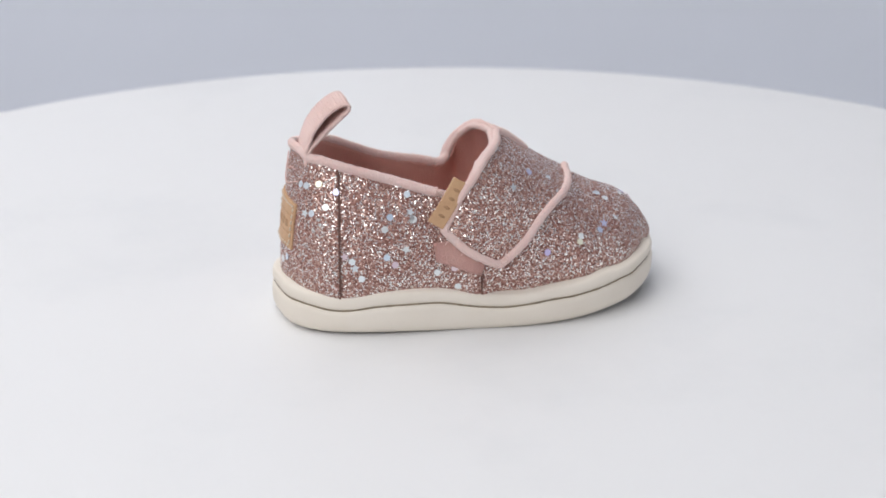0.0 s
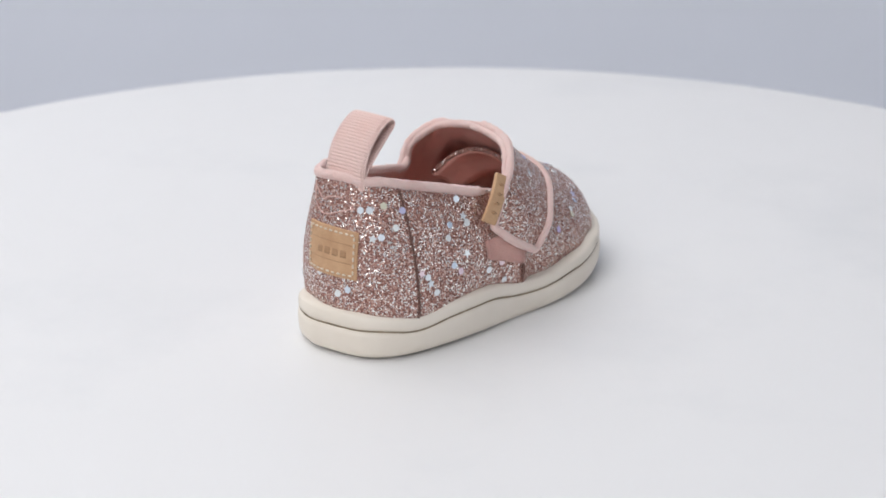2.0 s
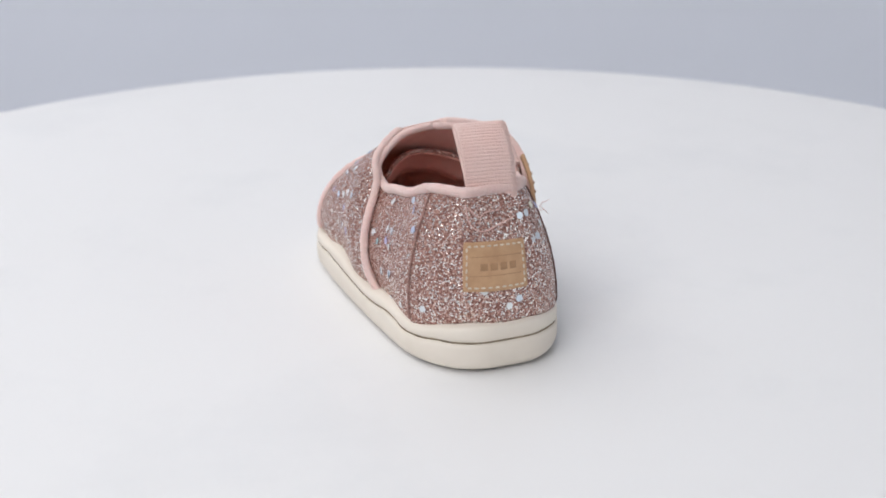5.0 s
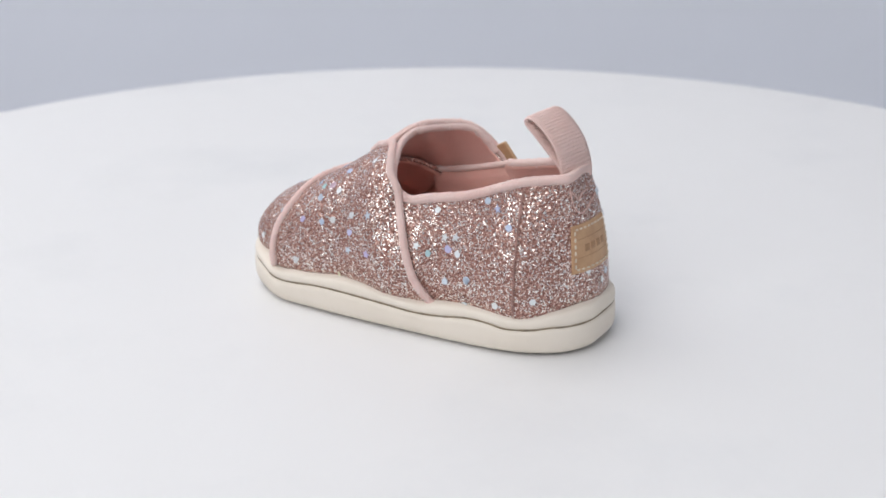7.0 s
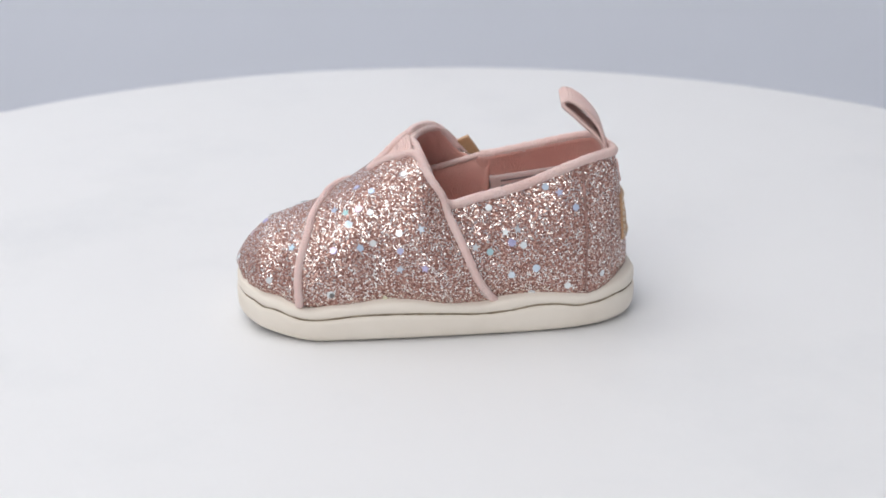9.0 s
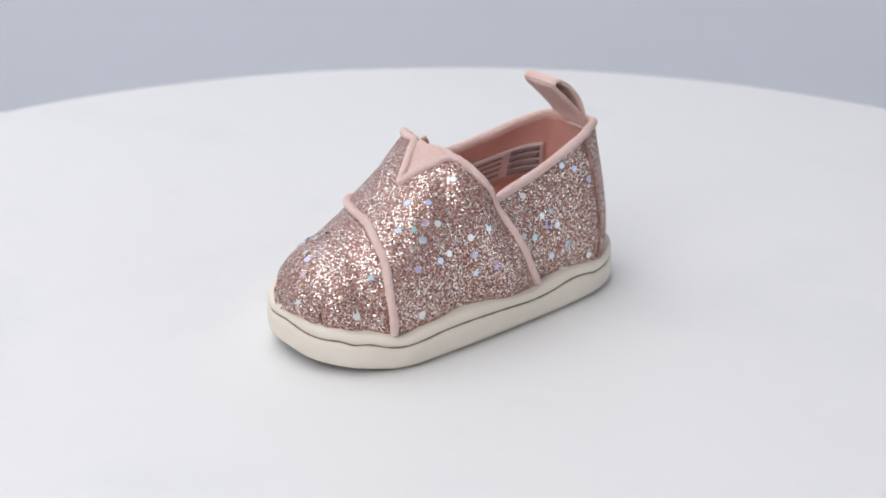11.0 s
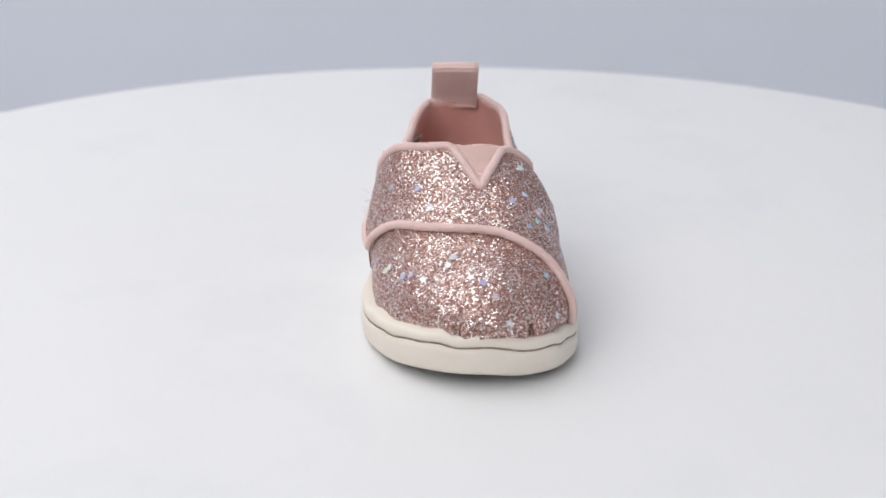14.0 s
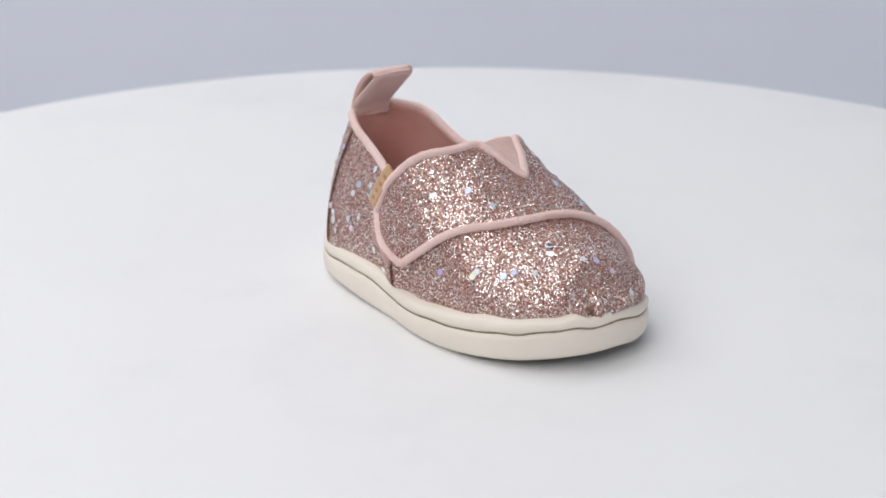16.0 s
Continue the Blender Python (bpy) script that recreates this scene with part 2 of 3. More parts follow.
def tube(name, path, radius, material, parent, label="", sides=10, closed=False, wobble=0.0, flat=1.0, fuzz=0.0):
    """A cord along a path, with rounded ends; fuzz roughens its skin like felt."""
    if fuzz:
        path = np.array([tuple(p) for p in path])
        length = np.linalg.norm(np.diff(path, axis=0), axis=1).sum()
        path = resample(path, int(length / 0.3))
    path = [Vector(p) for p in path]
    n = len(path)
    verts, faces = [], []
    up = Vector((0, 0, 1))
    for i, c in enumerate(path):
        a, b = path[(i - 1) % n if closed else max(i - 1, 0)], path[(i + 1) % n if closed else min(i + 1, n - 1)]
        d = (b - a).normalized()
        side = d.cross(up)
        if side.length < 1e-3:
            side = d.cross(Vector((1, 0, 0)))
        side.normalize()
        up = side.cross(d).normalized()
        r = radius * (1 + wobble * noise.noise(c * 0.45)) * (1 + 0.5 * wobble * noise.noise(c * 1.7))
        if not closed and i in (0, n - 1):
            r *= 0.45
        for k in range(sides):
            t = 2 * math.pi * k / sides
            v = c + side * (math.cos(t) * r) + up * (math.sin(t) * r * flat)
            if fuzz:
                v += (v - c) * (fuzz * (noise.noise(v * 3.1) + 0.9 * noise.noise(v * 6.7)))
            verts.append(v)
    rings = n if closed else n - 1
    for i in range(rings):
        j = (i + 1) % n
        for k in range(sides):
            m = (k + 1) % sides
            faces.append((i * sides + k, i * sides + m, j * sides + m, j * sides + k))
    if not closed:
        faces += [tuple(reversed(range(sides))), tuple((n - 1) * sides + k for k in range(sides))]
    return mesh_object(name, verts, faces, material, parent, label)


# ---------------------------------------------------------------- the studio
def slab(name, lo, hi, material, label):
    bm = bmesh.new()
    bmesh.ops.create_cube(bm, size=1.0)
    for v in bm.verts:
        v.co = Vector([lo[k] if v.co[k] < 0 else hi[k] for k in range(3)])
    return tagged(part(name, bm, material, None, label), label, kind="structure")


def studio():
    x0, x1, y0, y1, z0, z1 = -1.9, 1.9, -1.9, 0.95, -0.78, 1.9
    slab("floor", (x0 - 0.1, y0 - 0.1, z0 - 0.1), (x1 + 0.1, y1 + 0.1, z0), ROOM, "plain pale grey studio floor under the table")
    slab("ceiling", (x0 - 0.1, y0 - 0.1, z1), (x1 + 0.1, y1 + 0.1, z1 + 0.1), ROOM, "plain pale studio ceiling above the table")
    slab("wall_west", (x0 - 0.1, y0, z0), (x0, y1, z1), ROOM, "plain pale painted studio wall")
    slab("wall_east", (x1, y0, z0), (x1 + 0.1, y1, z1), ROOM, "plain pale painted studio wall")
    slab("wall_south", (x0 - 0.1, y0 - 0.1, z0), (x1 + 0.1, y0, z1), ROOM, "plain pale painted studio wall")
    slab("wall_north", (x0 - 0.1, y1, z0), (x1 + 0.1, y1 + 0.1, z1), WALL, "plain cool grey studio wall behind the table")
    # backdrop sheet hung behind the table, curving out onto the floor
    prof = [(BACK_Y, 1.6), (BACK_Y, 0.3), (BACK_Y, -0.1), (BACK_Y, -0.45)]
    prof += [(BACK_Y - 0.25 * (1 - math.cos(a)), -0.5 - 0.25 * math.sin(a)) for a in np.linspace(0.1, math.pi / 2, 10)]
    prof += [(BACK_Y - 0.9, -0.752)]
    verts, faces = [], []
    xs = np.linspace(-1.5, 1.5, 13)
    for y, z in prof:
        for x in xs:
            verts.append((x, y, z))
    n = len(xs)
    for i in range(len(prof) - 1):
        for j in range(n - 1):
            faces.append((i * n + j, i * n + j + 1, (i + 1) * n + j + 1, (i + 1) * n + j))
    ob = tagged(mesh_object("backdrop", verts, faces, WALL, None, "", True, 1.0), "smooth cool grey paper backdrop behind the table", "backdrop", kind="structure")
    solid(ob, 2.0)


BACK_Y = 0.62
studio()


def lathe(name, profile, material, parent=None, label="", sides=192):
    verts, faces = [], []
    m = len(profile)
    for k in range(sides):
        c, s = math.cos(2 * math.pi * k / sides), math.sin(2 * math.pi * k / sides)
        verts += [(r * c, r * s, z) for r, z in profile]
    for k in range(sides):
        j = (k + 1) % sides
        for i in range(m - 1):
            faces.append((k * m + i, k * m + i + 1, j * m + i + 1, j * m + i))
    return mesh_object(name, verts, faces, material, parent, label, True, 1.0)


DISC_R = 0.306


def turntable():
    thing = tagged(new("turntable"), "round white laminate turntable top with faint smudges", "turntable")
    r, h, e = DISC_R, 0.018, 0.003
    top = [(0.0005, 0.0)] + [(q, 0.0) for q in (0.05, 0.15, 0.25, r - 0.012, r - e - 0.0012, r - e)]
    rim = [(r - e + e * math.sin(a), -e + e * math.cos(a)) for a in np.linspace(0.2, math.pi / 2, 5)]
    low = [(r, -h + e), (r - e, -h), (0.06, -h), (0.0005, -h)]
    lathe("disc", top + [(r - e - 0.0005, -h), (0.06, -h), (0.0005, -h)], TABLE, thing, "white laminate disc")
    lathe("edge_band", [(r - e, 0.0)] + rim + low[:2], TABLE, thing, "rounded white edge band")
    base = tagged(new("table_base"), "white round pedestal carrying the turntable top", "table")
    prof = [(0.0005, -h - 0.001), (0.1, -h - 0.001), (0.1, -h - 0.03), (0.03, -h - 0.05), (0.03, -0.74), (0.16, -0.765), (0.16, -0.78), (0.0005, -0.78)]
    lathe("pedestal", prof, ROOM, base, sides=64)
    return thing


TURNTABLE = turntable()

# ---------------------------------------------------------------- the shoe
SHOE = tagged(new("toddler_shoe"), "small rose-gold glitter slip-on shoe with pink piping and cream sole", "shoe")

OUTLINE = [(-58.4, 0.1), (-55.9, -11.1), (-49.0, -18.8), (-38.3, -23.4), (-20.2, -26.3), (-0.0, -26.8), (18.0, -29.2), (33.1, -28.3), (45.1, -24.9), (55.7, -19.1), (64.1, -10.1), (68.8, -0.2), (69.4, 10.0),
           (67.9, 19.6), (62.4, 28.7), (54.7, 33.9), (43.9, 37.5), (29.6, 37.0), (11.5, 35.2), (-8.5, 32.2), (-26.4, 29.1), (-39.5, 26.4), (-48.4, 22.1), (-55.3, 15.6), (-58.7, 7.5)]
SOLE_N = 10
# heights round the sole, from the heel's middle along the outer side: tread, seam line and upper lip
TREAD = [-0.4, -0.5, -0.5, -0.4, -0.6, -1.5, -1.0, -0.6, 0.3, 1.3, 2.5, 3.1, 2.9, 2.0, 1.2, 0.2, -0.7, -0.6, -0.5, -0.6, -0.7, -0.4, -0.4, -0.4, -0.3]
SEAM = [8.9, 8.9, 8.8, 8.7, 8.2, 7.5, 7.5, 8.7, 9.1, 8.9, 6.9, 6.2, 6.8, 7.7, 7.9, 8.5, 9.1, 10.0, 10.2, 11.4, 11.9, 12.6, 11.9, 12.1, 12.2, 11.5, 10.5, 9.9, 9.9, 8.8, 8.7, 7.3, 6.7, 7.1, 7.9, 8.2, 8.0, 7.5, 6.9, 7.4, 8.6, 8.5, 7.5, 7.6, 7.9, 8.6, 8.6, 8.7, 8.8, 8.9]
LIP = [13.9, 13.8, 13.6, 13.0, 12.5, 12.1, 11.9, 12.9, 13.4, 12.7, 11.3, 10.4, 10.6, 11.4, 11.9, 12.5, 13.5, 13.6, 14.1, 14.8, 14.9, 16.1, 15.0, 15.7, 15.4, 15.0, 14.1, 13.5, 13.4, 12.1, 11.8, 10.6, 9.7, 10.5, 11.0, 11.9, 11.8, 10.6, 9.8, 11.0, 11.7, 11.7, 11.1, 11.0, 11.7, 12.6, 13.0, 13.5, 13.8, 13.9]


def sole():
    line = catmull(OUTLINE, SOLE_N, True)
    n = len(line)
    tang = np.roll(line, -1, 0) - np.roll(line, 1, 0)
    nor = np.stack([tang[:, 1], -tang[:, 0]], 1)
    nor /= np.linalg.norm(nor, axis=1)[:, None]
    nor *= -np.sign(np.einsum("ij,ij->i", nor, line.mean(0) - line))[:, None]

    def ring_mesh(name, profile, label, cap):
        verts = []
        m = len(profile(0)[0])
        for i in range(n):
            offs, zs = profile(i)
            for o, z in zip(offs, zs):
                verts.append((line[i, 0] + nor[i, 0] * o, line[i, 1] + nor[i, 1] * o, z))
        faces = grid_faces(n, m, True)
        if cap:
            faces.append(tuple(i * m for i in range(n)))
        return mesh_object(name, verts, faces, RUBBER, SHOE, label)

    def around(values):
        return catmull(np.array(values)[:, None], n // len(values), True)[:, 0]

    tread, seam, lip = around(TREAD), around(SEAM), around(LIP)

    def lower(i):
        lo, g = tread[i], seam[i]
        h = g - lo
        return ([-3.0, -2.1, -1.2, -0.5, -0.1, 0.1, 0.1, -0.1, -0.5, -1.1],
                [lo, lo + 0.05, lo + 0.5, lo + 1.3, lo + 2.4, lo + 0.5 * h, lo + 0.78 * h, g - 0.75, g - 0.25, g - 0.02])

    def upper(i):
        g, hi = seam[i], lip[i]
        h = hi - g
        return ([-1.2, -0.7, -0.3, -0.1, -0.15, -0.4, -0.8, -1.5, -3.0, -5.0, -7.0],
                [g + 0.02, g + 0.22, g + 0.65, g + 0.35 * h, g + 0.6 * h, g + 0.83 * h, hi - 0.2, hi + 0.1, hi + 0.4, hi + 0.5, hi - 1.5])

    ring_mesh("outsole", lower, "cream rubber outsole", True)
    ring_mesh("foxing", upper, "cream rubber foxing strip", False)
    path = [(line[i, 0] - nor[i, 0] * 0.75, line[i, 1] - nor[i, 1] * 0.75, seam[i]) for i in range(n)]
    tube("groove_seam", path, 0.34, GROOVE, SHOE, "brownish seam line round the sole", 6, True, 0.5)
    inner = [(line[i, 0] - nor[i, 0] * 4.0, line[i, 1] - nor[i, 1] * 4.0, 9.0) for i in range(n)]
    solid(mesh_object("insole", inner, [tuple(range(n))], PINK_LINING, SHOE, "pink textile insole"), 1.0)


sole()


def strip(side_grid, a, b, flip, lift=0.0):
    """Vertices and faces of the stations a to b of one half."""
    g = side_grid[a:b + 1].copy()
    if lift:
        for i in range(g.shape[0]):
            for j in range(g.shape[1]):
                p, nrm = laid(g[i, j], lift)
                g[i, j] = p
    f = grid_faces(g.shape[0], ROWS)
    return g.reshape(-1, 3), [tuple(reversed(q)) for q in f] if flip else f


def join_strips(name, pieces, material, label, thickness):
    verts, faces, k = [], [], 0
    for v, f in pieces:
        verts += [tuple(p) for p in v]
        faces += [tuple(i + k for i in q) for q in f]
        k += len(v)
    bm = bmesh.new()
    vs = [bm.verts.new([c * MM for c in p]) for p in verts]
    for q in faces:
        ids = [vs[i] for i in q]
        try:
            bm.faces.new(ids)
        except ValueError:
            pass
    bmesh.ops.remove_doubles(bm, verts=bm.verts[:], dist=0.00003)
    bmesh.ops.recalc_face_normals(bm, faces=bm.faces[:])
    if sum(f.normal.dot(f.calc_center_median() - Vector((0, 0.003, 0.02))) for f in bm.faces) < 0:
        bmesh.ops.reverse_faces(bm, faces=bm.faces[:])
    return solid(part(name, bm, material, SHOE, label, True), thickness)


LAST = len(GRID_R) - 1
HEEL_ST, SEAM_R = 3 * SUB - 2, 6 * SUB + 4


def upper():
    counter = join_strips("heel_counter", [strip(GRID_R, 0, HEEL_ST, False, 0.35), strip(GRID_L, 0, HEEL_ST, True, 0.35)], GLITTER, "rose-gold glitter heel counter", 0.8)
    qr = join_strips("quarter", [strip(GRID_R, HEEL_ST - 1, SEAM_R, False)], GLITTER, "rose-gold glitter side quarter", 0.8)
    ql = join_strips("quarter", [strip(GRID_L, HEEL_ST - 1, SEAM_R, True)], GLITTER, "rose-gold glitter side quarter", 0.8)
    vamp = join_strips("toe_vamp", [strip(GRID_R, SEAM_R - 3, LAST, False, 0.3), strip(GRID_L, SEAM_R - 3, LAST, True, 0.3)], GLITTER, "rose-gold glitter toe with a pleat at the tip", 0.8)
    lining = [strip(GRID_R, 0, LAST - 4, False, -1.0), strip(GRID_L, 0, LAST - 4, True, -1.0)]
    join_strips("lining", lining, PINK_LINING, "dusty pink textile lining", 0.4)
    tube("seam_thread", [laid(p, 0.4)[0] for p in GRID_R[HEEL_ST, 1:-1]], 0.36, DARK_THREAD_AND_SHADE, SHOE, "dark stitched seam", 6, wobble=0.5)
    tube("seam_thread", [laid(p, 0.4)[0] for p in GRID_L[HEEL_ST, 1:-1]], 0.34, ROSE_THREAD, SHOE, "rose-brown stitched seam", 6, wobble=0.6)
    tube("seam_thread", [laid(p, 0.45)[0] for p in GRID_R[SEAM_R - 3, 1:14]], 0.34, DARK_THREAD_AND_SHADE, SHOE, "dark stitched seam", 6, wobble=0.5)
    for at, along, outward, depth in PLEATS:
        # dark cord in each pleat's slit imitates the shade of the fold
        tube("pleat_stitch", [laid((at[0], at[1], z), 0.3)[0] for z in np.linspace(13.6, 17.5, 7)], 0.32, DARK_THREAD_AND_SHADE, SHOE, "dark cord standing in for the shade in the toe pleat", 6, wobble=0.4)
    return counter, qr, ql, vamp


COUNTER, QUARTER_R, QUARTER_L, VAMP = upper()

# opening edge: round the heel, and on under the strap over the instep
RIM = np.concatenate([GRID_R[:5 * SUB + 1, -1][::-1], GRID_L[1:6 * SUB + 4, -1]])
tube("topline_binding", [(p[0], p[1], p[2] + 0.1) for p in RIM], 1.35, PINK_FELT, SHOE, "soft pink felt binding round the opening", 14, wobble=0.1, flat=1.15, fuzz=0.12)
THROAT = np.concatenate([GRID_R[6 * SUB:9 * SUB, -1], GRID_L[6 * SUB:9 * SUB + 1, -1][::-1]])
tube("throat_binding", [(p[0] - 0.4, p[1], p[2] - 0.3) for p in THROAT], 1.2, PINK_FELT, SHOE, "soft pink felt edge over the instep", 12, wobble=0.16, fuzz=0.12)


def inner_tongue():
    """Lined edge of the vamp that shows inside, below the strap."""
    arc = resample(catmull([(13.0, 20.5, 34.5), (18.5, 15.0, 41.0), (22.0, 7.5, 43.4), (22.5, -1.5, 42.2), (21.0, -11.0, 38.6), (16.0, -18.5, 33.0)], 10), 40)
    verts = []
    for p in arc:
        a = Vector(p)
        for k in range(6):
            t = k / 5
            q = a + Vector((13.0 * t, -0.5 * t, -3.5 * t - 7.0 * t * t))
            verts.append(q)
    ob = mesh_object("inner_tongue", verts, grid_faces(40, 6), PINK_LINING, SHOE, "pink lined vamp edge inside the opening")
    solid(ob, 0.8)
    tube("tongue_edge", [(p[0], p[1], p[2] + 0.5) for p in arc], 0.8, GLITTER, ob, "narrow glitter edge", 8, wobble=0.2)


inner_tongue()


def inner_rim():
    """The quarter's bound edge runs on forwards, inside, under the strap."""
    line = resample(catmull([tuple(GRID_R[5 * SUB - 2, -1]), tuple(GRID_R[5 * SUB, -1]), (-1.0, -18.2, 40.6), (6.0, -17.8, 38.6), (13.0, -17.2, 37.0), (20.0, -15.6, 36.0)], 8), 30)
    tube("inner_rim", line, 1.1, PINK_FELT, SHOE, "soft pink bound edge under the strap", 12, wobble=0.1, fuzz=0.12)
    verts = []
    for p in line:
        for k in range(5):
            verts.append((p[0], p[1] - 0.8 * k + 0.6, p[2] - 6.0 * k))
    solid(mesh_object("inner_wall", verts, grid_faces(30, 5), PINK_LINING, SHOE, "dusty pink textile lining"), 0.6)


inner_rim()

# ---- strap panel that wraps from the inner side over the instep ----
E1 = [(47.0, 35.0, 10.5), (47.0, 33.0, 22.0), (45.5, 28.5, 31.5), (44.0, 20.0, 37.0), (41.5, 11.0, 39.3), (39.5, -2.0, 40.2), (35.5, -13.0, 39.8), (30.0, -19.5, 38.0), (24.0, -23.0, 33.8), (17.0, -26.0, 26.8), (8.6, -27.0, 20.3)]
E2_L = [(-14.0, 27.4, 9.6), (-6.0, 27.0, 20.0), (-1.0, 26.0, 31.0), (2.5, 24.5, 39.5), (6.0, 21.7, 46.0), (10.0, 17.2, 52.5)]
NOTCH = [(12.0, 14.5, 53.4), (27.0, 8.3, 46.6), (13.5, -0.5, 55.0)]
E2_R = [(10.8, -8.5, 56.8), (6.0, -15.4, 53.6), (0.5, -20.0, 47.6), (-4.0, -23.2, 40.5), (-9.0, -25.5, 32.6)]
NP = 97


def panel_edges():
    front = resample(catmull(E1, 12), NP)
    v = resample(np.array(NOTCH), 25)
    left, right = resample(catmull(E2_L + [NOTCH[0]], 12), 30), resample(catmull([NOTCH[2]] + E2_R, 12), 44)
    return front, np.concatenate([left[:-1], v, right[1:]])


FRONT, REAR = panel_edges()
NP = len(REAR)
FRONT = resample(FRONT, NP)


def strap_lift(i):
    """The free end of the strap stands a little off the shoe."""
    return 1.35 + 0.6 * float(smoothstep(0.66, 0.95, i / (NP - 1)))


def strap_sheet(m, drop):
    """The strap's surface laid over the shoe; its free end keeps an even bend of its own."""
    g = np.array([[tuple(laid(Vector(FRONT[i]).lerp(Vector(REAR[i]), j / (m - 1)), strap_lift(i) - drop)[0]) for j in range(m)] for i in range(NP)])
    keep = 1 - smoothstep(0.6, 0.72, np.arange(1, NP - 1) / (NP - 1))[:, None, None]
    for _ in range(10):
        even = (g[:-2] + 2 * g[1:-1] + g[2:]) / 4
        g[1:-1] = keep * g[1:-1] + (1 - keep) * even
    return g


def strap_panel():
    m = 25
    top = strap_sheet(m, 0.0)
    faces = [tuple(reversed(q)) for q in grid_faces(NP, m)]
    ob = mesh_object("strap_panel", top.reshape(-1, 3), faces, GLITTER, SHOE, "rose-gold glitter strap panel wrapping over the instep")
    solid(ob, 0.5)
    solid(mesh_object("strap_lining", strap_sheet(m, 0.6).reshape(-1, 3), faces, PINK_LINING, ob, "pink textile backing"), 0.9)
    end = [Vector(FRONT[-1]).lerp(Vector(REAR[-1]), t) + Vector((0, 0, -1.2 * math.sin(math.pi * t))) for t in np.linspace(0, 1, 14)]
    path = [*top[:, 0], *(tuple(laid(p, strap_lift(NP - 1))[0]) for p in end[1:-1]), *top[::-1, -1]]
    path = [Vector(p) for p in resample(np.array(path), 330)]
    sm = np.array(path)
    for _ in range(4):
        sm[1:-1] = (sm[:-2] + 2 * sm[1:-1] + sm[2:]) / 4
    tube("piping", sm, 1.3, PINK_FELT, ob, "soft pink felt piping", 14, wobble=0.1, fuzz=0.12)
    return ob


STRAP = strap_panel()


def gore():
    """Ribbed elastic filling the notch, a little below the panel."""
    a, b, c = (Vector(p) for p in NOTCH)
    n, m = 90, 16
    verts = []
    for i in range(n):
        t = i / (n - 1) * 0.97
        l, r = a.lerp(b, t), c.lerp(b, t)
        rib = 0.22 * math.sin(2 * math.pi * t * 17)
        for j in range(m):
            s = j / (m - 1)
            p = l.lerp(r, s) + Vector((-0.3, 0, 0.4)) * (4 * s * (1 - s) * (1 - t))
            q = (p + Vector((0.9, 0.0, 1.3))).lerp(laid(p, 1.15)[0], float(smoothstep(0.0, 0.3, t)))
            verts.append(q + Vector((0.4, 0.0, 0.9)) * rib)
    ob = mesh_object("elastic_gore", verts, [tuple(reversed(f)) for f in grid_faces(n, m)], PINK_RIBBON, SHOE, "ribbed pink elastic gore in the notch")
    solid(ob, 0.9)


gore()


def pull_loop():
    prof = catmull([(-48.2, 50.5), (-47.8, 55.0), (-45.6, 61.0), (-41.8, 65.8), (-37.6, 68.8), (-34.9, 69.2), (-34.4, 67.6), (-37.3, 64.9), (-41.3, 61.2), (-44.6, 58.0), (-46.7, 55.6), (-47.7, 52.8)], 10)
    prof = resample(prof, 320)
    s = np.r_[0, np.cumsum(np.linalg.norm(np.diff(prof, axis=0), axis=1))]
    tang = np.gradient(prof, axis=0)
    nor = np.stack([-tang[:, 1], tang[:, 0]], 1)
    nor /= np.linalg.norm(nor, axis=1)[:, None]
    verts = []
    ys = np.linspace(-6.4, 8.4, 9)
    for i, (x, z) in enumerate(prof):
        rib = 0.26 * math.sin(2 * math.pi * s[i] / 1.03)
        skew = 0.3 * math.sin(s[i] * 0.08)
        for y in ys:
            verts.append((x + nor[i, 0] * rib, y + skew, z + nor[i, 1] * rib - 0.012 * (y - 1) ** 2 * 0.2))
    ob = mesh_object("pull_loop", verts, grid_faces(len(prof), len(ys)), PINK_RIBBON, SHOE, "pink ribbed grosgrain pull loop at the heel")
    solid(ob, 0.9, 0.0)
    for y in (-6.5, 8.5):
        tube("ribbon_edge", [(x, y + 0.3 * math.sin(q * 0.08), z) for (x, z), q in zip(prof[::2], s[::2])], 0.42, PINK_RIBBON, ob, "", 6)


pull_loop()


